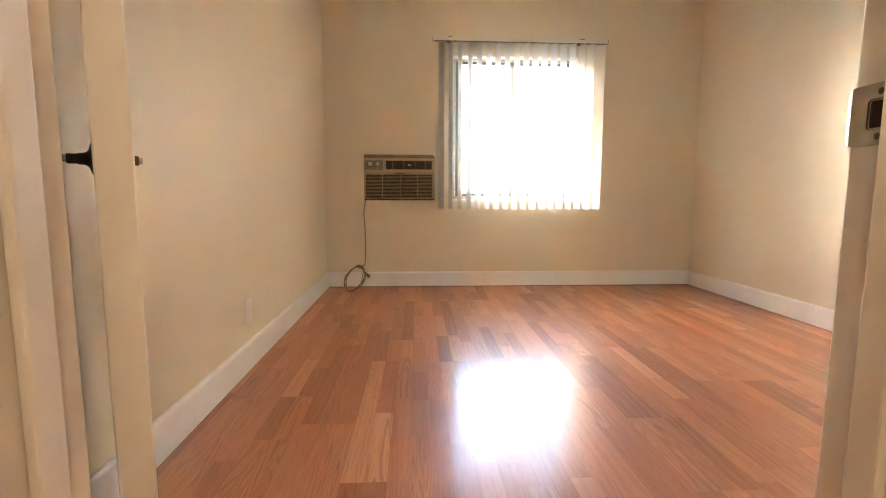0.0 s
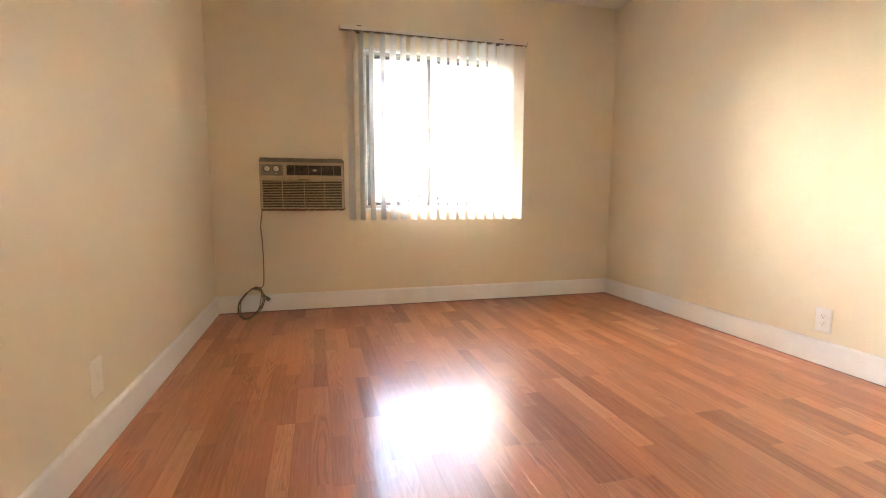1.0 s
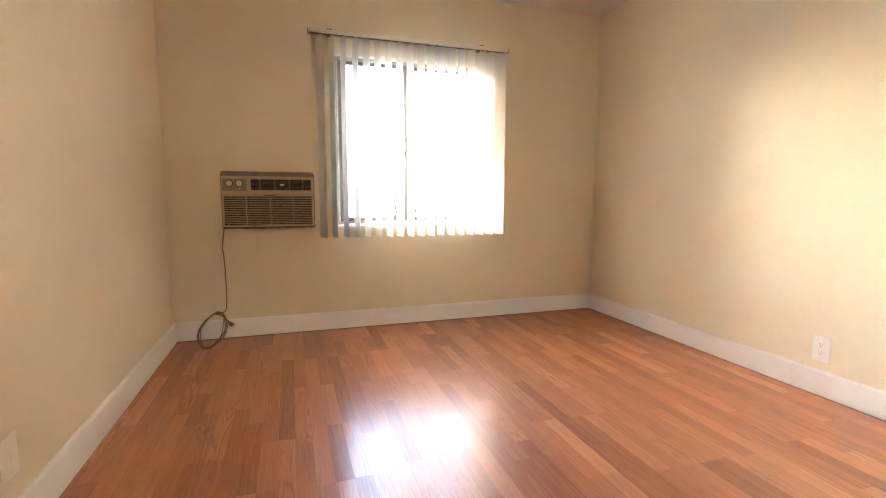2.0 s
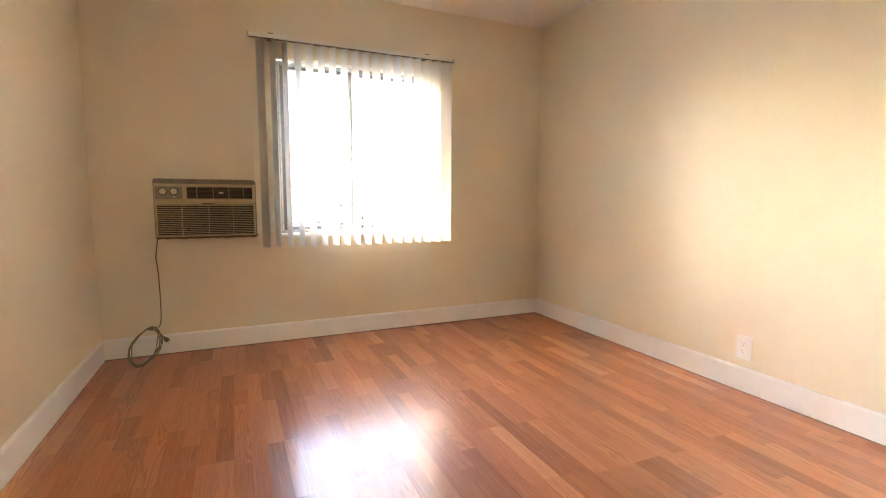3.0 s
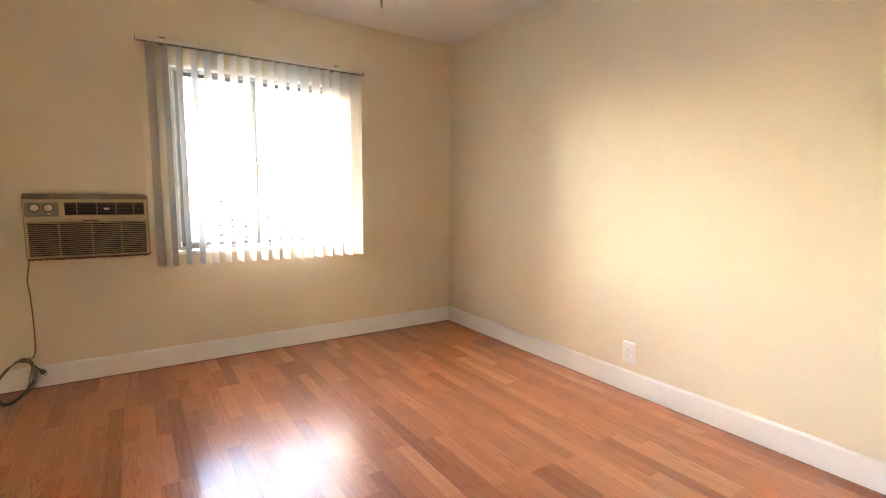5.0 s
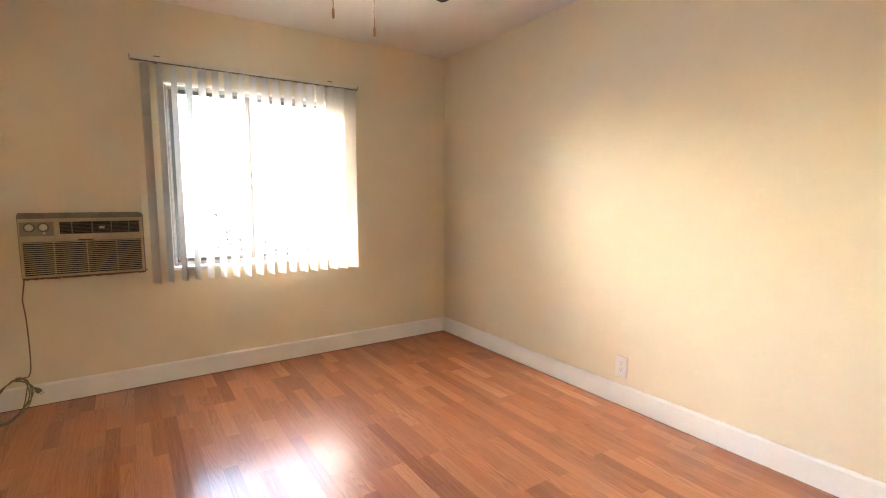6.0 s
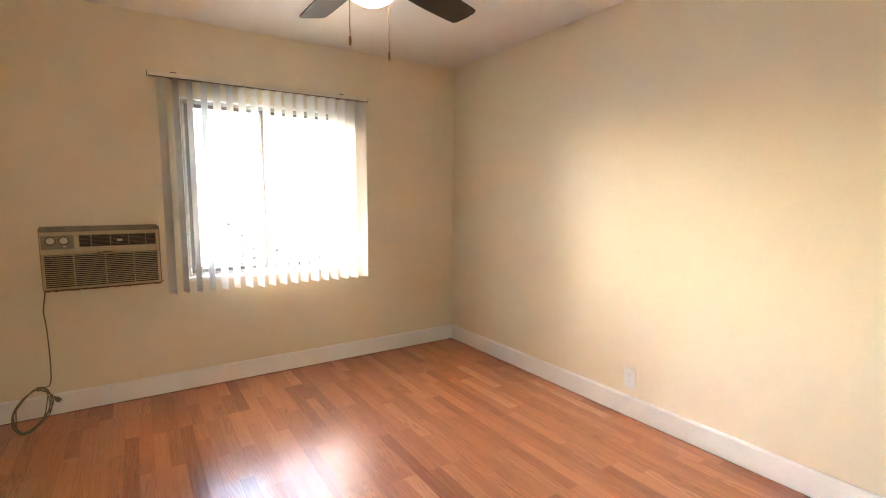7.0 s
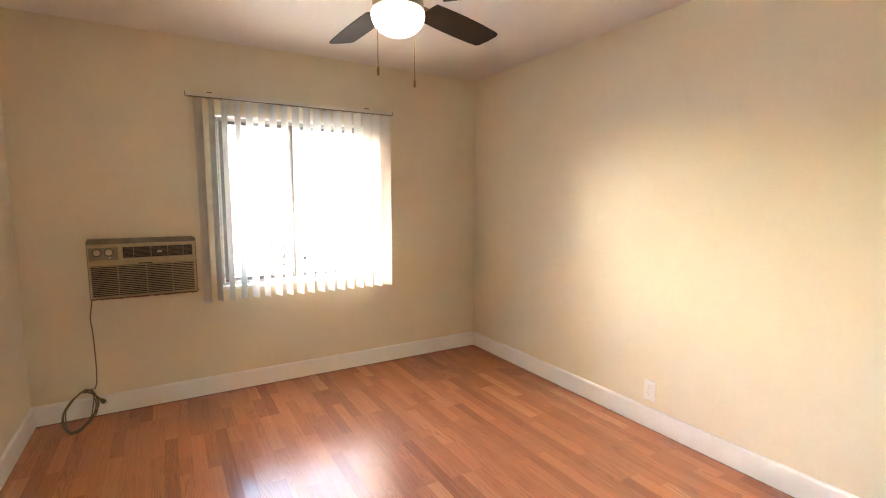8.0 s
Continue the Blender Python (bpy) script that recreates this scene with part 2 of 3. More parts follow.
def smooth_path(points, steps=8):
    """Catmull-Rom points through the given ones."""
    p = [Vector(q) for q in points]
    p = [2 * p[0] - p[1]] + p + [2 * p[-1] - p[-2]]
    out = []
    for a, b, c, d in zip(p, p[1:], p[2:], p[3:]):
        for i in range(steps):
            t = i / steps
            out.append(0.5 * (2 * b + (c - a) * t + (2 * a - 5 * b + 4 * c - d) * t * t + (3 * b - a - 3 * c + d) * t ** 3))
    out.append(p[-2])
    return out


def tube(points, radius, n=8, flat=1.0, bm=None):
    bm = bm or bmesh.new()
    pts = [Vector(q) for q in points]
    side = Vector((1, 0, 0))
    rings = []
    for i, q in enumerate(pts):
        along = (pts[min(i + 1, len(pts) - 1)] - pts[max(i - 1, 0)]).normalized()
        side = side - along * side.dot(along)
        if side.length < 1e-4:
            side = along.orthogonal()
        side.normalize()
        up = along.cross(side)
        r = radius(i / (len(pts) - 1)) if callable(radius) else radius
        rings.append([bm.verts.new(q + r * (math.cos(2 * math.pi * k / n) * side + flat * math.sin(2 * math.pi * k / n) * up)) for k in range(n)])
    for a, b in zip(rings, rings[1:]):
        for k in range(n):
            bm.faces.new((a[k], a[(k + 1) % n], b[(k + 1) % n], b[k]))
    bm.faces.new(rings[0])
    bm.faces.new(rings[-1])
    return bm


# ---------------------------------------------------------------- the room's shell
X0, X1, Y0, Y1, H = -0.490, 2.745, 0.560, 4.180, 2.44     # inner faces
T = 0.12                                                  # wall thickness
WX0, WX1, WZ0, WZ1 = 0.585, 1.675, 0.745, 1.962           # window opening
DX0, DX1, DZ = -0.035, 0.712, 2.03                        # doorway between jambs
JT = 0.02                                                 # jamb thickness
HX0, HX1, HY0 = -1.1, 1.9, -1.1                           # the hall behind

# far wall: four pieces round the window, cut again for the air conditioner
AX0, AX1, AZ0, AZ1 = -0.135, 0.415, 0.775, 1.105
bm = bmesh.new()
FY = Y1 + 0.14
for x0, x1, z0, z1 in ((X0 - T, AX0, 0, H), (AX0, AX1, 0, AZ0), (AX0, AX1, AZ1, H), (AX1, WX0, 0, H),
                       (WX0, WX1, 0, WZ0), (WX0, WX1, WZ1, H), (WX1, X1 + T, 0, H)):
    box(x0, x1, Y1, FY, z0, z1, bm=bm)
bmesh.ops.remove_doubles(bm, verts=bm.verts, dist=0.0005)
structure("wall_north", bm, M_WALL, "cream painted wall with a window and a wall air conditioner", "wall")
structure("wall_west", box(X0 - T, X0, Y0 - T, Y1, 0, H), M_WALL, "cream painted side wall", "wall")
structure("wall_east", box(X1, X1 + T, Y0 - T, Y1, 0, H), M_WALL, "cream painted side wall lit by the window", "wall")
bm = bmesh.new()
for x0, x1, z0, z1 in ((X0, DX0 - JT, 0, H), (DX0 - JT, DX1 + JT, DZ + JT, H), (DX1 + JT, X1, 0, H)):
    box(x0, x1, Y0 - T, Y0, z0, z1, bm=bm)
structure("wall_south", bm, M_WALL, "cream painted wall with the doorway", "wall")

structure("ceiling", box(X0 - T, X1 + T, Y0 - T, FY, H, H + 0.1), M_CEIL, "white painted plaster ceiling", "ceiling")

# the hall: floor, walls and ceiling behind the doorway
structure("hall_floor", box(HX0, HX1, HY0, Y0 - T, -0.05, 0), M_STRIPS, "laminate floor of the hall", "floor")
structure("hall_ceiling", box(HX0, HX1, HY0, Y0 - T, H, H + 0.1), M_CEIL, "white hall ceiling", "ceiling")
structure("hall_wall_south", box(HX0, HX1, HY0 - T, HY0, 0, H), M_WALL, "cream hall wall", "wall")
structure("hall_wall_west", box(HX0 - T, HX0, HY0 - T, Y0 - T, 0, H), M_WALL, "cream hall wall", "wall")
structure("hall_wall_east", box(HX1, HX1 + T, HY0 - T, Y0 - T, 0, H), M_WALL, "cream hall wall", "wall")
structure("hall_wall_north", box(HX0, X0 - T, Y0 - T, Y0, 0, H), M_WALL, "cream hall wall", "wall")


# baseboards: flat boards with an eased top and a shadow line at the floor
def baseboard(length, foot, height=0.130, depth=0.015):
    prof = [(0, foot), (depth, foot), (depth, height - 0.012), (depth - 0.0015, height - 0.008), (depth - 0.005, height - 0.002), (depth - 0.008, height), (0, height)]
    bm = bmesh.new()
    a = [bm.verts.new((0, y, z)) for y, z in prof]
    b = [bm.verts.new((length, y, z)) for y, z in prof]
    for i in range(len(prof)):
        j = (i + 1) % len(prof)
        bm.faces.new((a[i], a[j], b[j], b[i]))
    bm.faces.new(a)
    bm.faces.new(b)
    return bm


for length, foot, m in ((X1 - X0 - 0.03, 0.0044, pose(X1 - 0.015, Y1, 0, 0, 0, 180)), (Y1 - Y0, 0.0006, pose(X0, Y1, 0, 0, 0, -90)),
                        (Y1 - Y0, 0.0034, pose(X1, Y0, 0, 0, 0, 90)), (DX0 - 0.075 - X0 - 0.015, 0.0006, pose(X0 + 0.015, Y0, 0)),
                        (X1 - 0.015 - DX1 - 0.075, 0.0006, pose(DX1 + 0.075, Y0, 0))):
    bm = baseboard(length, foot)
    bmesh.ops.transform(bm, matrix=m, verts=bm.verts)
    structure("baseboard", bm, M_TRIM, "tall white painted baseboard", "baseboard")
# dark strips under the boards paint the shade of the floor gap
bm = box(X0 + 0.0125, X1 - 0.0125, Y1 - 0.0135, Y1 - 0.001, 0.0003, 0.0043)
box(X1 - 0.0135, X1 - 0.001, Y0, Y1 - 0.0135, 0.0003, 0.0033, bm=bm)
structure("trim", bm, M_GAP_SHADE, "dark strip standing in for the shade under the baseboards", "trim")

# ---------------------------------------------------------------- doorway, door
frame_thing = thing("door_frame", (DX1, Y0 - T, 0), "white gloss painted door frame with many coats of paint", "door frame", kind="structure")
YF, YH = Y0 + 0.005, Y0 - T                 # room edge and hall edge of the jambs
for name, x0, x1 in (("left_jamb", DX0 - JT, DX0), ("right_jamb", DX1, DX1 + JT)):
    part("jamb", box(x0, x1, YH, YF, 0, DZ + JT, 0.0025, segments=2), M_JAMB, frame_thing)
part("head_jamb", box(DX0, DX1, YH, YF, DZ, DZ + JT, 0.002), M_JAMB, frame_thing)
STOP = Y0 - 0.034
for x0, x1 in ((DX0 + 0.0005, DX0 + 0.012), (DX1 - 0.012, DX1 - 0.0005)):
    part("stop", box(x0, x1, STOP - 0.034, STOP, 0, DZ - 0.0005, 0.004, segments=3), M_JAMB, frame_thing)
part("stop", box(DX0 + 0.012, DX1 - 0.012, STOP - 0.034, STOP, DZ - 0.012, DZ - 0.0005, 0.004), M_JAMB, frame_thing)
for y0, y1, lap, ease in ((YH - 0.016, YH - 0.0005, 0.006, 0.005), (Y0 + 0.0005, Y0 + 0.0046, JT + 0.0004, 0.002)):
    for x0, x1 in ((DX0 - 0.075, DX0 - lap), (DX1 + lap, DX1 + 0.075)):
        part("casing", box(x0, x1, y0, y1, 0, DZ + 0.075, ease, segments=2), M_JAMB, frame_thing)
    part("casing", box(DX0 - lap, DX1 + lap, y0, y1, DZ + lap, DZ + 0.075, ease, segments=2), M_JAMB, frame_thing)

# strike plate on the right jamb, with its curved lip towards the room
SZ0, SZ1, YP = 0.842, 0.899, Y0 + 0.002
plate = thing("strike_plate", (DX1 - 0.001, YP - 0.03, (SZ0 + SZ1) / 2), "worn satin nickel strike plate on the door jamb", "strike plate")
bm = bmesh.new()
px = DX1 - 0.0022
for y0, y1, z0, z1 in ((YP - 0.042, YP - 0.033, SZ0, SZ1), (YP - 0.033, YP - 0.017, SZ0, SZ0 + 0.016), (YP - 0.033, YP - 0.017, SZ1 - 0.016, SZ1), (YP - 0.017, YP - 0.004, SZ0, SZ1)):
    box(px, px + 0.002, y0, y1, z0, z1, bm=bm)
part("face", bm, M_STEEL, plate)
bm = bmesh.new()
outer = [(YP - 0.004, px), (YP + 0.003, px - 0.0002), (YP + 0.008, px + 0.002), (YP + 0.011, px + 0.006)]
rows = []
for (y, x), inset in zip(outer, (0.0, 0.001, 0.005, 0.011)):
    rows.append([bm.verts.new((x + d, y, z)) for z in (SZ0 + inset, SZ1 - inset) for d in (0, 0.0018)])
for a, b in zip(rows, rows[1:]):
    for i, j in ((0, 1), (1, 3), (3, 2), (2, 0)):
        bm.faces.new((a[i], a[j], b[j], b[i]))
bm.faces.new((rows[0][0], rows[0][1], rows[0][3], rows[0][2]))
bm.faces.new((rows[-1][0], rows[-1][1], rows[-1][3], rows[-1][2]))
part("lip", bm, M_STEEL, plate, "bright rounded lip")
# solid block; its dark colour stands in for the shade inside the hole
part("hole", box(px - 0.0004, px + 0.0021, YP - 0.0345, YP - 0.0155, SZ0 + 0.0145, SZ1 - 0.0145, 0.0035, segments=3), M_GAP_SHADE, plate, "latch hole, its shade painted as a dark block")
for z in (SZ0 + 0.008, SZ1 - 0.008):
    part("screw", lathe([(0.0, 0.0008), (0.0025, 0.0006), (0.0032, 0.0), (0.0, -0.0005)], 14, Matrix.Translation((px, YP - 0.026, z)) @ pose(0, 0, 0, 0, -90, 0)), M_CLIP, plate)

# the open door, swung back towards the west wall
DOOR_W, DOOR_T, DOOR_H = 0.735, 0.035, 2.015
door_m = Matrix.Translation((-0.0335, 0.601, 0.008)) @ pose(0, 0, 0, 0, 0, DOOR_TURN)     # local x along the leaf, y from room face to hall face
door = thing("door_1", (-0.0335, 0.601, 0.008), "white painted flush door standing open", "door", kind="structure")
leaf = box(0, DOOR_W, -DOOR_T, 0, 0, DOOR_H, 0.002, segments=2)
bmesh.ops.transform(leaf, matrix=door_m, verts=leaf.verts)
part("leaf", leaf, M_JAMB, door)
HZ = HANDLE_Z - 0.008
for sign in (1, -1):
    base = door_m @ Matrix.Translation((DOOR_W - 0.062, 0.0 if sign > 0 else -DOOR_T, HZ)) @ pose(0, 0, 0, -90 * sign, 0, 0)
    knob = part("door_knob", lathe([(0.0, 0.0), (0.033, 0.0), (0.0335, 0.003), (0.030, 0.005), (0.019, 0.008), (0.0145, 0.0125), (0.0128, 0.018), (0.0122, 0.027),
                                    (0.0108, 0.027), (0.0108, 0.044), (0.0095, 0.046), (0.0, 0.046)], 28, base), M_BRONZE, door, "dark bronze handle with a round rose", smooth=True)
    part("button", lathe([(0.0, 0.044), (0.0075, 0.044), (0.0075, 0.0515), (0.006, 0.053), (0.0, 0.053)], 18, base), M_STEEL, knob, smooth=True)
for z in (0.22, 1.02, 1.80):
    hinge = bmesh.new()
    tube([door_m @ Vector((-0.007, 0.004, z - 0.044)), door_m @ Vector((-0.007, 0.004, z + 0.044))], 0.0055, 12, bm=hinge)
    part("hinge", hinge, M_STEEL, door)

# ---------------------------------------------------------------- window
YG = Y1 + 0.072                              # glass line
bm = bmesh.new()
for x0, x1, z0, z1 in ((WX0 - 0.001, WX0 + 0.012, WZ0, WZ1), (WX1 - 0.012, WX1 + 0.001, WZ0, WZ1), (WX0 + 0.012, WX1 - 0.012, WZ1 - 0.012, WZ1 + 0.001)):
    box(x0, x1, Y1 + 0.003, YG - 0.022, z0, z1, bm=bm)
structure("trim", bm, M_TRIM, "white painted window reveal", "trim")
structure("window_sill", box(WX0 - 0.02, WX1 + 0.02, Y1 - 0.018, YG - 0.022, WZ0 - 0.003, WZ0 + 0.02, 0.005, segments=2), M_TRIM, "white painted wooden window sill", "window sill")
win = thing("window_1", ((WX0 + WX1) / 2, YG, WZ0), "two-pane sliding aluminium window, overexposed daylight behind", "window", kind="structure")
GZ0, GZ1 = WZ0 + 0.0205, WZ1 - 0.0125
GX0, GX1 = WX0 + 0.0125, WX1 - 0.0125
FW = 0.024
for x0, x1, z0, z1 in ((GX0, GX0 + FW, GZ0, GZ1), (GX1 - FW, GX1, GZ0, GZ1), (GX0 + FW, GX1 - FW, GZ1 - FW, GZ1), (GX0 + FW, GX1 - FW, GZ0, GZ0 + FW)):
    part("window_frame", box(x0, x1, YG - 0.022, YG + 0.03, z0, z1, 0.002), M_ALU, win)
MX = 1.111
for x0, x1, yc in ((GX0 + FW, MX + 0.020, YG - 0.008), (MX - 0.020, GX1 - FW, YG + 0.012)):
    sash = bmesh.new()
    s = 0.028
    for a0, a1, b0, b1 in ((x0, x0 + s, GZ0 + FW, GZ1 - FW), (x1 - s, x1, GZ0 + FW, GZ1 - FW), (x0 + s, x1 - s, GZ1 - FW - s, GZ1 - FW), (x0 + s, x1 - s, GZ0 + FW, GZ0 + FW + s)):
        box(a0 + 0.0005, a1 - 0.0005, yc - 0.009, yc + 0.009, b0 + 0.0005, b1 - 0.0005, 0.0015, bm=sash)
    sash = part("sash", sash, M_SASH, win)
    pane = part("pane", box(x0 + s - 0.003, x1 - s + 0.003, yc - 0.002, yc + 0.002, GZ0 + FW + s - 0.003, GZ1 - FW - s + 0.003), M_GLASS, sash, "clear glass")
    pane.visible_shadow = False
bm = box(MX - 0.011, MX + 0.009, YG - 0.031, YG - 0.0175, 1.28, 1.40, 0.003)
box(MX - 0.006, MX + 0.002, YG - 0.046, YG - 0.030, 1.315, 1.365, 0.002, bm=bm)
part("latch", bm, M_CLIP, win, "dark sash latch")
for x in (GX0 + FW + 0.015, GX1 - FW - 0.012):
    part("roller", box(x - 0.012, x + 0.012, YG - 0.03, YG - 0.0175, GZ0 + FW, GZ0 + FW + 0.018, 0.003), M_CLIP, win)

# ---------------------------------------------------------------- vertical blind
RX0, RX1, RY = 0.422, 1.868, 4.095
blind = thing("vertical_blind", (RX0, RY, 0.70), "white plastic vertical blind with turned open vanes", "blind")
bm = box(RX0, RX1, RY - 0.022, RY + 0.020, 2.047, 2.073, 0.003, segments=2)
part("headrail", bm, M_RAIL, blind)
part("track", box(RX0 + 0.004, RX1 - 0.004, RY - 0.012, RY + 0.010, 2.043, 2.0475), M_CLIP, blind, "dark slot under the rail")
for x in (0.56, 1.655):
    bm = box(x - 0.017, x + 0.017, RY - 0.020, RY + 0.030, 2.0735, 2.079, 0.001)
    box(x - 0.017, x + 0.017, RY + 0.030, Y1 - 0.0005, 2.055, 2.079, 0.001, bm=bm)
    part("bracket", bm, M_CLIP, blind)
for x in (RX0 - 0.004, RX1 + 0.001):
    part("end_cap", box(x, x + 0.003, RY - 0.021, RY + 0.019, 2.043, 2.072, 0.001), M_CLIP, blind)
VANES, VW, VTOP, VBOT = 18, 0.089, 2.039, 0.682
bm = bmesh.new()
cols = []
for i in range(9):
    u = i / 8 - 0.5
    bow = 0.0055 * (1 - (2 * u) ** 2)
    cols.append([[bm.verts.new((bow + d, u * VW, z)) for d in (-0.0006, 0.0006)] for z in (VBOT, VTOP)])
for a, b in zip(cols, cols[1:]):
    bm.faces.new((a[0][0], b[0][0], b[1][0], a[1][0]))
    bm.faces.new((a[0][1], a[1][1], b[1][1], b[0][1]))
    bm.faces.new((a[0][0], a[0][1], b[0][1], b[0][0]))
    bm.faces.new((a[1][0], b[1][0], b[1][1], a[1][1]))
for c in (cols[0], cols[-1]):
    bm.faces.new((c[0][0], c[1][0], c[1][1], c[0][1]))
bmesh.ops.translate(bm, vec=(0, 0, -0.70), verts=bm.verts)
vane_mesh = mesh_of("vane", bm, M_VANE, True)
hook_bm = box(-0.004, 0.004, -0.009, 0.009, VTOP - 0.70, 2.0435 - 0.70, 0.001)
hook_mesh = mesh_of("hook", hook_bm, M_RAIL)
rng = random.Random(7)
for i in range(VANES):
    x = VX0 + (VX1 - VX0) * i / (VANES - 1)
    turn = VANE_TURN + rng.uniform(-2.5, 2.5)
    if i == 0:
        turn = 30
    elif i >= VANES - 3:
        turn = (24, 26, 50)[i - VANES + 3]
    for name, me in (("vane", vane_mesh), ("hook", hook_mesh)):
        ob = new(name, me)
        ob.parent = blind
        ob.matrix_basis = pose(x - RX0, 0, 0, rng.uniform(-0.15, 0.15), rng.uniform(-0.12, 0.12), turn)
part("pull_cord", tube([(RX0 + 0.012, RY - 0.018, 2.045), (RX0 + 0.013, RY - 0.02, 1.6), (RX0 + 0.011, RY - 0.019, 1.12)], 0.0014, 6), M_RAIL, blind)
bm = tube([(0.605, RY + 0.052, 2.0), (0.607, RY + 0.052, 1.4), (0.606, RY + 0.052, 0.83)], 0.0013, 6)
merge(bm, lathe([(0, 0), (0.006, 0.004), (0.0065, 0.03), (0.003, 0.045), (0, 0.046)], 12, Matrix.Translation((0.606, RY + 0.052, 0.79))))
part("chain", bm, M_RAIL, blind)

# ---------------------------------------------------------------- wall air conditioner
AY = 4.105                                   # front of the face
ac = thing("air_conditioner", (0.139, Y1, 0.757), "old yellowed beige through-the-wall air conditioner", "air conditioner")
FX0, FX1, FZ0, FZ1 = -0.150, 0.430, 0.768, 1.102


def ax(u):
    return -0.155 + (u - 48) * 0.001012


def az(v):
    return 1.130 - (v - 45) * 0.00112


part("case", box(AX0 + 0.004, AX1 - 0.004, AY + 0.055, Y1 + 0.30, AZ0 + 0.004, AZ1 - 0.004), M_SLEEVE, ac)
bm = box(FX0 - 0.006, FX1 + 0.004, AY + 0.030, Y1 - 0.0005, FZ1 - 0.006, FZ1 + 0.026, 0.004)
for x0, x1 in ((FX0 - 0.008, FX0 - 0.001), (FX1 + 0.001, FX1 + 0.007)):
    box(x0, x1, AY + 0.03, Y1 - 0.0005, FZ0 - 0.006, FZ1 + 0.02, 0.002, bm=bm)
sleeve = part("sleeve", bm, M_SLEEVE, ac, "dusty grey metal sleeve trim")
# crumbly foam strips under and over the face
rng = random.Random(3)
for z, n, lo, hi in ((FZ0 - 0.010, 46, FX0 - 0.004, FX1 + 0.004), (FZ1 + 0.024, 40, FX0 - 0.002, FX1 - 0.01)):
    bm = bmesh.new()
    for i in range(n):
        x = lo + (hi - lo) * i / n
        h, d = rng.uniform(0.003, 0.008), rng.uniform(0.0, 0.012)
        box(x, x + (hi - lo) / n * 1.02, AY + 0.028 + d, Y1 - 0.001, z - h, z + 0.007 + rng.uniform(0, 0.002), bm=bm)
    part("foam_strip", bm, M_FOAM if z < 1 else M_SLEEVE, ac, "crumbling weather strip")
# moulded front: a frame round two grilles
LGX0, LGX1, LGZ0, LGZ1 = ax(62), ax(614), az(364), az(187)
VGX0, VGX1, VGZ0, VGZ1 = ax(228), ax(610), az(152), az(87)
bm = bmesh.new()
for x0, x1, z0, z1 in ((FX0, LGX0, FZ0, LGZ1), (LGX1, FX1, FZ0, LGZ1), (LGX0, LGX1, FZ0, LGZ0), (FX0, FX1, LGZ1, VGZ0),
                       (FX0, VGX0, VGZ0, VGZ1), (VGX1, FX1, VGZ0, VGZ1), (FX0, FX1, VGZ1, FZ1)):
    box(x0, x1, AY, AY + 0.045, z0, z1, bm=bm)
bmesh.ops.remove_doubles(bm, verts=bm.verts, dist=0.0004)
front = part("front_panel", bm, M_AC, ac)
part("ridge", box(FX0 - 0.001, FX1 + 0.001, AY - 0.006, AY - 0.0004, az(178), az(163), 0.0025, segments=2), M_AC, front)
part("rim", box(FX0 - 0.001, FX1 + 0.001, AY - 0.004, AY - 0.0004, az(84), az(77), 0.0015), M_AC, front)
part("grip", box(ax(310), ax(381), AY - 0.003, AY - 0.0004, az(184), az(179), 0.001), M_AC_DARK, front, "dark finger slot")
part("grille_back", box(LGX0, LGX1, AY + 0.030, AY + 0.034, LGZ0, LGZ1), M_AC_DARK, ac, "dark filter behind the slats")
part("vent_back", box(VGX0, VGX1, AY + 0.030, AY + 0.034, VGZ0, VGZ1), M_AC_DARK, ac, "dark outlet behind the bars")
SL = 17
pitch = (LGZ1 - LGZ0) / SL
slat = bmesh.new()
box(LGX0, LGX1, -0.004, 0.004, -0.0018, 0.0018, 0.0007, bm=slat)
bmesh.ops.rotate(slat, cent=((LGX0 + LGX1) / 2, 0, 0), matrix=Matrix.Rotation(radians(6), 3, "X"), verts=slat.verts)
bmesh.ops.translate(slat, vec=(-0.139, 0, 0), verts=slat.verts)
slat_mesh = mesh_of("slat", slat, M_AC)
for i in range(SL):
    ob = new("slat", slat_mesh)
    ob.parent = front
    ob.location = Vector((0.139, AY + 0.008, LGZ0 + pitch * (i + 0.5))) - ac.location
for u in (198, 348, 490):
    part("divider", box(ax(u) - 0.002, ax(u) + 0.002, AY + 0.0005, AY + 0.0155, LGZ0, LGZ1), M_AC, front)
for i in range(9):
    z = VGZ0 + (VGZ1 - VGZ0) * (i + 0.5) / 9
    part("louvre", box(VGX0, VGX1, AY + 0.006, AY + 0.018, z - 0.0011, z + 0.0011), M_AC_BROWN, front)
for u in (285, 378, 470, 557):
    part("divider", box(ax(u) - 0.0022, ax(u) + 0.0022, AY + 0.002, AY + 0.02, VGZ0, VGZ1), M_AC_GREY, front)
part("badge", box(ax(411), ax(438), AY - 0.0005, AY + 0.006, az(125), az(114), 0.001), M_KNOB, front, "small pale maker's badge")
panel = part("control_panel", box(ax(58), ax(205), AY - 0.0022, AY - 0.0004, az(156), az(86), 0.0008), M_AC_GREY, front, "grey control panel")
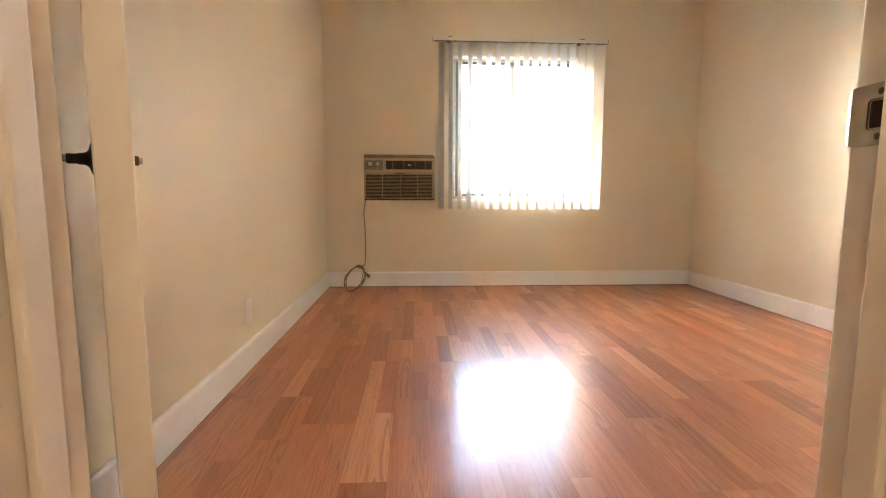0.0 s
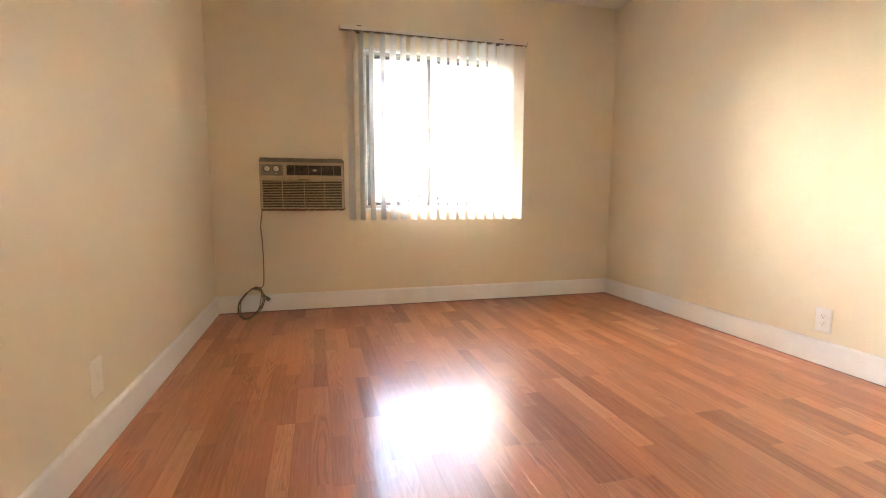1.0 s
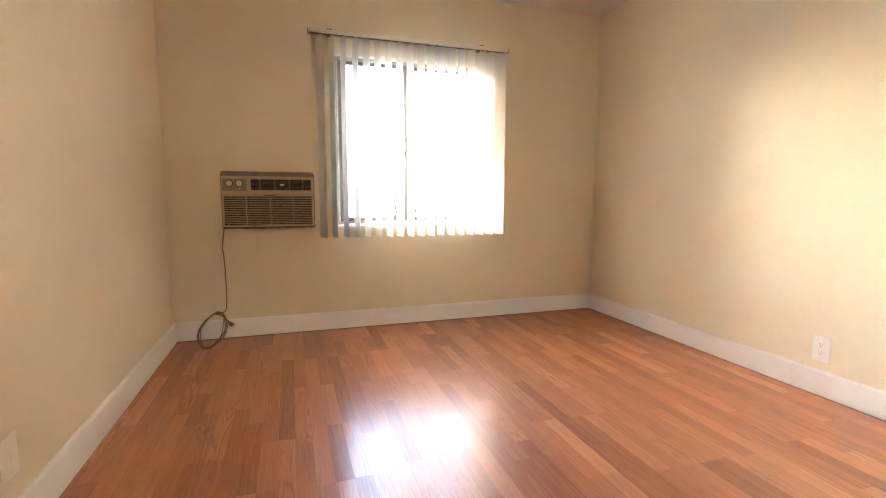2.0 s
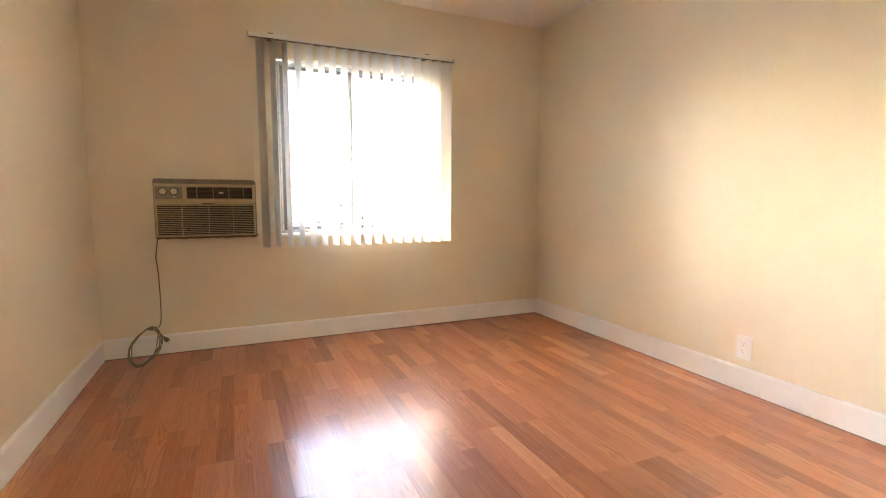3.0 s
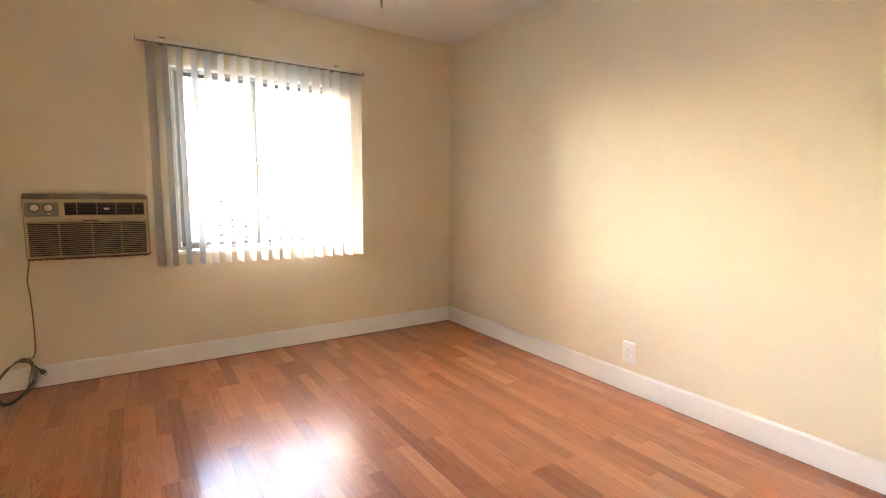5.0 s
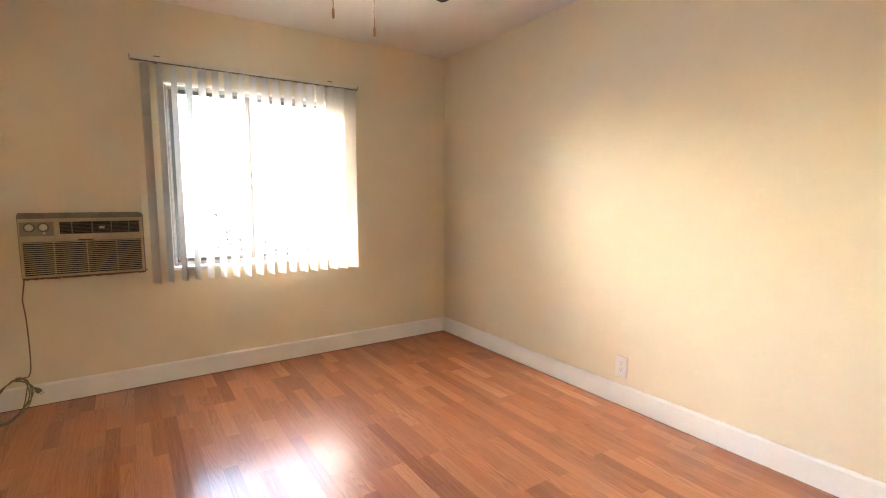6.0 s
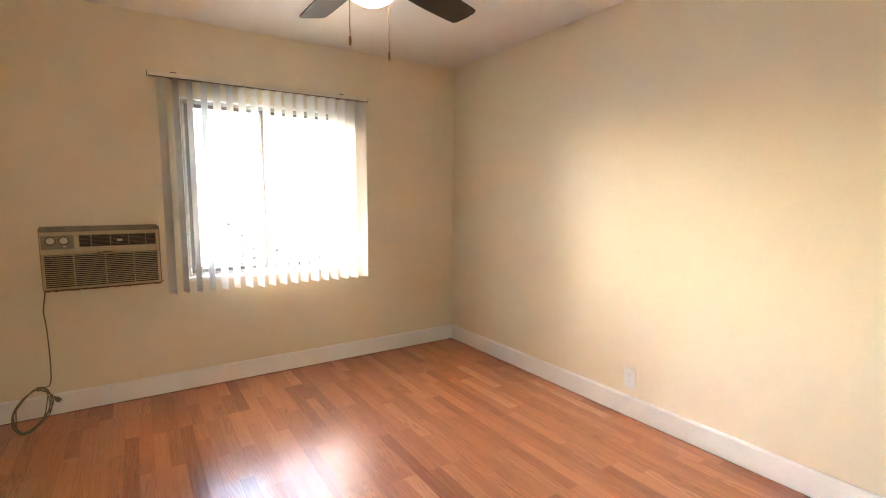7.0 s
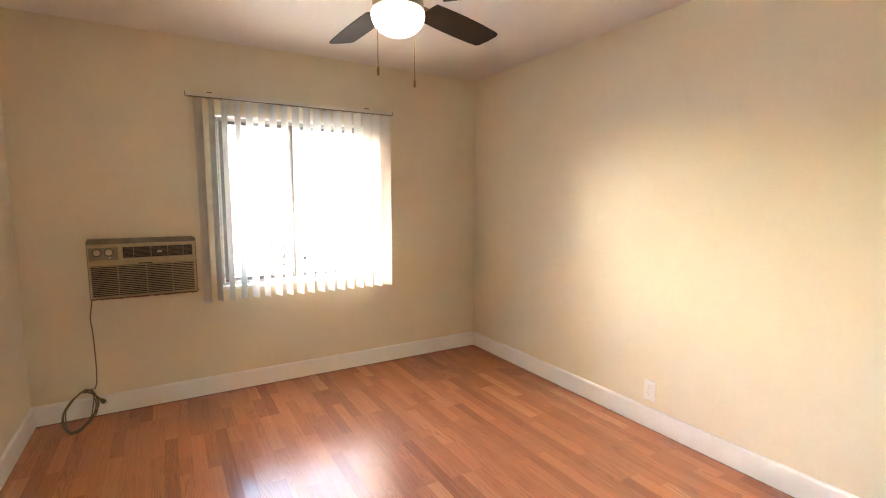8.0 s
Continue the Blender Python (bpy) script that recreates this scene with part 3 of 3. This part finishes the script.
for u in (100, 160):
    turn = Matrix.Translation((ax(u), AY - 0.0022, az(113))) @ pose(0, 0, 0, 90, 0, 0)
    part("dial_ring", lathe([(0.0, 0.0), (0.026, 0.0), (0.026, 0.0009), (0.0, 0.0009)], 28, turn), M_AC_BROWN, panel)
    knob = lathe([(0.0, 0.0009), (0.0185, 0.0009), (0.0175, 0.012), (0.0155, 0.0145), (0.0, 0.0145)], 28, turn)
    merge(knob, box(-0.0035, 0.0035, -0.016, 0.016, 0.013, 0.019, 0.001), turn @ pose(0, 0, 0, 0, 0, 35 if u < 120 else -20))
    part("knob", knob, M_KNOB, panel, "ivory turning knob", smooth=True)
    for k in range(7):
        a = radians(-30 + 40 * k)
        cx, cz = ax(u) + 0.0225 * math.cos(a), az(113) + 0.0225 * math.sin(a)
        part("mark", box(cx - 0.0014, cx + 0.0014, AY - 0.0037, AY - 0.0032, cz - 0.0005, cz + 0.0005), M_KNOB, panel)
part("label", box(ax(157), ax(167), AY - 0.0028, AY - 0.0023, az(147), az(139)), M_KNOB, panel, "small pale label")
part("screw", lathe([(0.0, 0.006), (0.004, 0.005), (0.005, 0.0), (0.0, 0.0)], 12, Matrix.Translation((FX1 + 0.010, AY + 0.03, FZ0 + 0.002)) @ pose(0, 0, 0, 90, 0, 0)), M_CLIP, ac)

# mains cord: drops along the wall and ends in a coil that leans on the baseboard
cord = thing("power_cord", (-0.25, 3.95, 0.0), "grey-brown power cord hanging down into a coil", "power cord")
rng = random.Random(11)
drop = [(-0.151, 4.150, 0.775), (-0.152, 4.150, 0.745), (-0.160, 4.153, 0.69), (-0.167, 4.158, 0.635), (-0.162, 4.160, 0.57), (-0.159, 4.162, 0.50), (-0.157, 4.162, 0.40),
        (-0.157, 4.160, 0.30), (-0.160, 4.154, 0.225), (-0.170, 4.148, 0.19)]
part("cord_drop", tube(smooth_path(drop, 6), 0.0034, 8, 0.75), M_CORD, cord, smooth=True)
low, high = Vector((-0.262, 3.955, 0.008)), Vector((-0.212, 4.142, 0.188))
mid, axis_v = (low + high) / 2, (high - low) / 2
axis_u = Vector((1, 0.02, 0)) * 0.074
lift = axis_u.cross(axis_v).normalized()


def coil_point(turns, wob):
    """A point of the loose coil; each turn has its own size, sag and drift."""
    a = 2 * math.pi * turns + 1.35
    size = 1.0 + 0.13 * math.sin(turns * 2.6 + 0.4)
    flat = 1.0 + 0.05 * math.sin(turns * 3.9)
    p = mid + axis_u * (math.cos(a) * size + 0.10 * math.sin(3 * a + turns)) + axis_v * (math.sin(a) * flat + wob * math.sin(2 * a + turns * 2))
    p += axis_u * 0.13 * math.sin(turns * 4.4) * (1 - math.sin(a)) * 0.5
    p += lift * 0.008 * math.sin(1.5 * a + turns)
    return Vector((p.x, min(p.y, 4.158), max(p.z, 0.0045)))


coil = [Vector(drop[-1])] + [coil_point(i / 16, 0.03) for i in range(1, 66)]
part("coil", tube(smooth_path(coil, 4), 0.0036, 8, 0.85), M_CORD, cord, smooth=True)
wrap = [mid + axis_v * 0.98 + axis_u * (0.28 * i / 30 - 0.16) + 0.0105 * (lift * math.cos(i * 1.26) + axis_v.normalized() * math.sin(i * 1.26)) for i in range(31)]
part("wrap", tube(smooth_path(wrap, 4), 0.0034, 7), M_CORD, cord, smooth=True)
tail = [coil_point(65 / 16, 0.03), (-0.178, 4.135, 0.160), (-0.160, 4.142, 0.138), (-0.149, 4.143, 0.122)]
part("tail", tube(smooth_path(tail, 6), 0.0034, 8), M_CORD, cord, smooth=True)
plug_m = Matrix.Translation((-0.149, 4.143, 0.122)) @ Vector((0.62, 0.0, -0.78)).to_track_quat("Z", "Y").to_matrix().to_4x4()
plug = lathe([(0.0, -0.004), (0.006, -0.002), (0.0075, 0.008), (0.013, 0.016), (0.0145, 0.034), (0.013, 0.038), (0.0, 0.038)], 14, plug_m)
plug = part("plug", plug, M_CORD, cord, smooth=True)
for y in (-0.006, 0.006):
    part("prong", merge(bmesh.new(), box(-0.003, 0.003, y - 0.0008, y + 0.0008, 0.037, 0.054), plug_m), M_BRASS, plug)


# ---------------------------------------------------------------- outlets
def cover_plate(name, label, category, material, m, duplex, loc):
    """Wall plate in local x (width), z (height), facing -y."""
    ob = thing(name, loc, label, category)
    w, h = 0.0395, 0.0635
    bm = bmesh.new()
    rings = []
    for inset, d in ((0, 0.0002), (0, 0.0025), (0.0015, 0.0045), (0.006, 0.0060)):
        rings.append([bm.verts.new((sx * (w - inset), -d, sz * (h - inset))) for sx, sz in ((-1, -1), (1, -1), (1, 1), (-1, 1))])
    for a, b in zip(rings, rings[1:]):
        for i in range(4):
            bm.faces.new((a[i], a[(i + 1) % 4], b[(i + 1) % 4], b[i]))
    bm.faces.new(rings[0])
    bm.faces.new(rings[-1])
    body = part("plate", merge(bmesh.new(), bm, m), material, ob)
    if duplex:
        for zc in (-0.0195, 0.0195):
            face = bmesh.new()
            pts = []
            for k in range(24):
                a = 2 * math.pi * k / 24
                pts.append((0.0172 * math.cos(a), max(-0.0142, min(0.0142, 0.0172 * math.sin(a))) + zc))
            a = [face.verts.new((x, -0.0058, z)) for x, z in pts]
            b = [face.verts.new((x * 0.97, -0.0084, zc + (z - zc) * 0.97)) for x, z in pts]
            for i in range(24):
                face.faces.new((a[i], a[(i + 1) % 24], b[(i + 1) % 24], b[i]))
            face.faces.new(b)
            socket = part("socket", merge(bmesh.new(), face, m), material, body)
            # solid grey blocks; their colour paints the shade inside the slots
            for x0, x1, z0, z1 in ((-0.0075, -0.0054, 0.000, 0.008), (0.0056, 0.0074, 0.001, 0.0075), (-0.0024, 0.0024, -0.0092, -0.0045)):
                part("slot", merge(bmesh.new(), box(x0, x1, -0.0087, -0.008, zc + z0, zc + z1), m), M_SLOT_SHADE, socket)
        part("screw", lathe([(0.0, 0.0015), (0.002, 0.0012), (0.0028, 0.0), (0.0, 0.0)], 12, m @ Matrix.Translation((0, -0.006, 0)) @ pose(0, 0, 0, 90, 0, 0)), material, body)
    else:
        for z in (-0.042, 0.042):
            part("screw", lathe([(0.0, 0.0015), (0.002, 0.0012), (0.0028, 0.0), (0.0, 0.0)], 12, m @ Matrix.Translation((0, -0.006, z)) @ pose(0, 0, 0, 90, 0, 0)), material, body)
        part("toggle_slot", merge(bmesh.new(), box(-0.0045, 0.0045, -0.0075, -0.0058, -0.012, 0.012, 0.0006), m), material, body)
    return ob


loc = (X1, 2.291, 0.236)
cover_plate("wall_outlet", "white duplex wall outlet above the baseboard", "outlet", M_PLATE, Matrix.Translation(loc) @ pose(0, 0, 0, 0, 0, -90), True, loc)
loc = (X0, 2.268, 0.262)
cover_plate("cover_plate", "cream painted cover plate low on the wall", "cover plate", M_PAINTED_PLATE, Matrix.Translation(loc) @ pose(0, 0, 0, 0, 0, 90), False, loc)

# ---------------------------------------------------------------- ceiling fan with a lit bowl
CX, CY = 1.10, 2.33
fan = thing("ceiling_fan", (CX, CY, H), "five-blade ceiling fan, dark walnut blades, lit frosted bowl", "ceiling fan")
at_fan = Matrix.Translation((CX, CY, 0))
part("canopy", lathe([(0.0, 2.4395), (0.075, 2.4395), (0.075, 2.415), (0.062, 2.39), (0.03, 2.375), (0.03, 2.35), (0.0, 2.35)], 36, at_fan), M_STEEL, fan, smooth=True)
part("motor", lathe([(0.0, 2.352), (0.06, 2.352), (0.115, 2.335), (0.128, 2.30), (0.128, 2.245), (0.11, 2.215), (0.075, 2.20), (0.0, 2.20)], 40, at_fan), M_STEEL, fan, "satin nickel motor housing", smooth=True)
part("light_fitter", lathe([(0.0, 2.201), (0.062, 2.201), (0.066, 2.185), (0.092, 2.172), (0.101, 2.15), (0.102, 2.123), (0.0, 2.123)], 40, at_fan), M_STEEL, fan, smooth=True)
part("bowl", lathe([(0.0, 2.1225), (0.099, 2.1225), (0.104, 2.115), (0.106, 2.104), (0.103, 2.086), (0.093, 2.066), (0.076, 2.048), (0.052, 2.0345), (0.026, 2.029), (0.0, 2.0275)], 44, at_fan),
     M_BULB, fan, "glowing frosted glass bowl", smooth=True)
for k in range(5):
    m = at_fan @ pose(0, 0, 2.168, 0, 0, FAN_TURN + 72 * k) @ pose(0, 0, 0, -12, 0, 0)
    bm = bmesh.new()
    outline = []
    for i in range(13):
        u = i / 12
        outline.append((0.17 + 0.445 * u, 0.052 + 0.020 * math.sin(math.pi * (0.15 + 0.6 * u))))
    outline += [(0.628, 0.050), (0.633, 0.0)]
    ring = [(x, w) for x, w in outline] + [(x, -w) for x, w in reversed(outline[:-1])]
    top = [bm.verts.new((x, y, 0.003)) for x, y in ring]
    bot = [bm.verts.new((x, y, -0.003)) for x, y in ring]
    for i in range(len(ring)):
        j = (i + 1) % len(ring)
        bm.faces.new((top[i], top[j], bot[j], bot[i]))
    bm.faces.new(top)
    bm.faces.new(bot)
    blade = part("blade", merge(bmesh.new(), bm, m), M_BLADE, fan)
    arm = bmesh.new()
    box(0.10, 0.20, -0.014, 0.014, 0.0035, 0.009, 0.002, bm=arm)
    box(0.19, 0.245, -0.034, 0.034, 0.0032, 0.007, 0.002, bm=arm)
    box(0.085, 0.13, -0.018, 0.018, 0.005, 0.05, 0.004, bm=arm)
    part("blade_arm", merge(bmesh.new(), arm, m), M_BRASS, fan)
for dx, dy, zend, mat in ((-0.094, -0.017, 1.860, M_BRASS), (0.092, 0.038, 1.848, M_CHAIN)):
    chain = bmesh.new()
    z = 2.15
    while z > zend + 0.035:
        merge(chain, lathe([(0.0, 0.0022), (0.0021, 0.0010), (0.0021, -0.0010), (0.0, -0.0022)], 6, Matrix.Translation((CX + dx + 0.0006 * math.sin(z * 90), CY + dy, z))))
        z -= 0.0036
    chain = part("pull_chain", chain, M_CHAIN, fan)
    part("fob", lathe([(0.0, 0.036), (0.002, 0.035), (0.0045, 0.03), (0.0052, 0.018), (0.0045, 0.004), (0.003, 0.0), (0.0, 0.0)], 14, Matrix.Translation((CX + dx, CY + dy, zend))), mat, chain, smooth=True)

# the hall's own ceiling light, over the doorway's landing
hall_light = thing("hall_ceiling_light", (0.35, -0.35, H), "lit white glass dome on the hall ceiling", "ceiling light")
at_hall = Matrix.Translation((0.35, -0.35, 0))
part("base", lathe([(0.0, H - 0.0005), (0.15, H - 0.0005), (0.15, H - 0.022), (0.0, H - 0.022)], 36, at_hall), M_STEEL, hall_light, smooth=True)
part("shade", lathe([(0.0, H - 0.0225), (0.14, H - 0.0225), (0.135, H - 0.05), (0.11, H - 0.075), (0.06, H - 0.092), (0.0, H - 0.097)], 36, at_hall), M_HALL_BULB, hall_light, "glowing glass dome", smooth=True)

# ---------------------------------------------------------------- outside
structure("ground", box(-400, 400, -400, 400, -0.12, -0.06), M_GROUND, "pale concrete ground outside", "ground")
# unseen eave, added to block the high sky's light from the window
bm = box(X0 - 1.5, X1 + 1.5, FY + 0.002, FY + 0.74, 2.37, 2.41)
box(X0 - 1.5, X1 + 1.5, FY + 0.7405, FY + 0.765, 2.34, 2.52, 0.003, bm=bm)
structure("roof_eave", bm, M_OUTSIDE, "unseen flat eave added over the window to cut the high sky", "eave")
structure("roof", box(X0 - 1.5, X1 + 1.5, HY0 - 1.0, FY + 0.74, 2.545, 2.62), M_OUTSIDE, "flat roof over the rooms", "roof")
rng = random.Random(21)


def shrub(x, y, height, spread, stems):
    ob = thing("shrub", (x, y, -0.06), "thin leafy shrub outside the window", "shrub", group="shrubs outside")
    wood, leaves = bmesh.new(), bmesh.new()
    for s in range(stems):
        a, lean = rng.uniform(0, 2 * math.pi), rng.uniform(0.15, 1.0) * spread
        h = height * rng.uniform(0.7, 1.0)
        pts = [Vector((x + lean * math.cos(a) * (t ** 1.6) + rng.uniform(-0.02, 0.02), y + 0.5 * lean * math.sin(a) * (t ** 1.6), -0.06 + (h + 0.06) * t)) for t in (0, 0.25, 0.5, 0.75, 1.0)]
        path = smooth_path(pts, 3)
        tube(path, lambda t: 0.006 * (1 - 0.8 * t), 5, bm=wood)
        for q in path[3:]:
            for _ in range(3):
                way = Vector((rng.uniform(-1, 1), rng.uniform(-1, 1), rng.uniform(-0.3, 0.8))).normalized()
                side = way.orthogonal().normalized()
                side.rotate(Matrix.Rotation(rng.uniform(0, 6.28), 3, way))
                l, w = rng.uniform(0.03, 0.065), rng.uniform(0.008, 0.016)
                lift_v = way.cross(side) * w * 0.4
                base, tip = q, q + way * l
                c1, c2, c3 = q + way * l * 0.45 + side * w + lift_v, q + way * l * 0.5, q + way * l * 0.45 - side * w + lift_v
                vs = [leaves.verts.new(v) for v in (base, c1, tip, c3, c2)]
                leaves.faces.new((vs[0], vs[1], vs[4]))
                leaves.faces.new((vs[1], vs[2], vs[4]))
                leaves.faces.new((vs[2], vs[3], vs[4]))
                leaves.faces.new((vs[3], vs[0], vs[4]))
    part("stems", wood, M_TWIG, ob)
    part("leaves", leaves, M_LEAF, ob)


for x, y, h in ((0.62, 4.95, 0.98), (1.12, 4.98, 1.08), (1.42, 4.95, 1.0), (1.78, 5.0, 1.05)):
    shrub(x, y, h + 0.08, 0.26, 24)

# ---------------------------------------------------------------- laminate floor, laid strip by strip
floor = structure("floor", box(X0 - T, X1 + T, Y0 - T, Y1 + T, -0.05, -0.0048), M_SUB, "glossy red-brown oak strip laminate floor", "floor")
STRIP = 0.0647
rng = random.Random(5)
pieces = []
FX, FYY = X0 - 0.02, Y0 - T
n_board = 0
x = 0.069 - STRIP * 9
while x < X1 + 0.01:
    y = FYY - rng.uniform(0.0, 1.25)
    while y < Y1:
        y_end = y + 1.29
        for s in range(3):
            cuts = [y]
            c = y + rng.choice((0.18, 0.30, 0.42, 0.54))
            while c < y_end - 0.16:
                cuts.append(c)
                c += rng.choice((0.42, 0.48, 0.54, 0.66, 0.78))
            cuts.append(y_end)
            for a, b in zip(cuts, cuts[1:]):
                a2, b2 = max(a, FYY), min(b, Y1)
                x0, x1 = x + s * STRIP, x + (s + 1) * STRIP
                if b2 - a2 > 0.01 and x0 < X1 and x1 > X0:
                    pieces.append((max(x0, X0), min(x1, X1), a2, b2))
        y = y_end
    x += 3 * STRIP
pieces.sort(key=lambda p: abs((p[0] + p[1]) / 2 - 1.1) * 1.0 + abs((p[2] + p[3]) / 2 - 2.6))


def strip_bmesh(w, l, bm=None, at=(0, 0)):
    bm = bm or bmesh.new()
    g = 0.0001
    lo = [bm.verts.new((at[0] + sx * (w / 2 - g), at[1] + sy * (l / 2 - g), -0.0045)) for sx, sy in ((-1, -1), (1, -1), (1, 1), (-1, 1))]
    up = [bm.verts.new((at[0] + sx * (w / 2 - g), at[1] + sy * (l / 2 - g), 0.0)) for sx, sy in ((-1, -1), (1, -1), (1, 1), (-1, 1))]
    for i in range(4):
        bm.faces.new((lo[i], lo[(i + 1) % 4], up[(i + 1) % 4], up[i]))
    bm.faces.new(up)
    return bm


shared = {}
for x0, x1, y0, y1 in pieces[:300]:
    key = (round(x1 - x0, 4), round(y1 - y0, 3))
    if key not in shared:
        shared[key] = mesh_of("plank", strip_bmesh(*key), M_STRIP)
    ob = new("plank", shared[key])
    ob.location = ((x0 + x1) / 2, (y0 + y1) / 2, 0)
    ob.parent = floor
rest = bmesh.new()
for x0, x1, y0, y1 in pieces[300:]:
    strip_bmesh(x1 - x0, y1 - y0, rest, ((x0 + x1) / 2, (y0 + y1) / 2))
edge_planks = part("planks", rest, M_STRIPS, floor)
edge_planks["kind"] = "stuff"
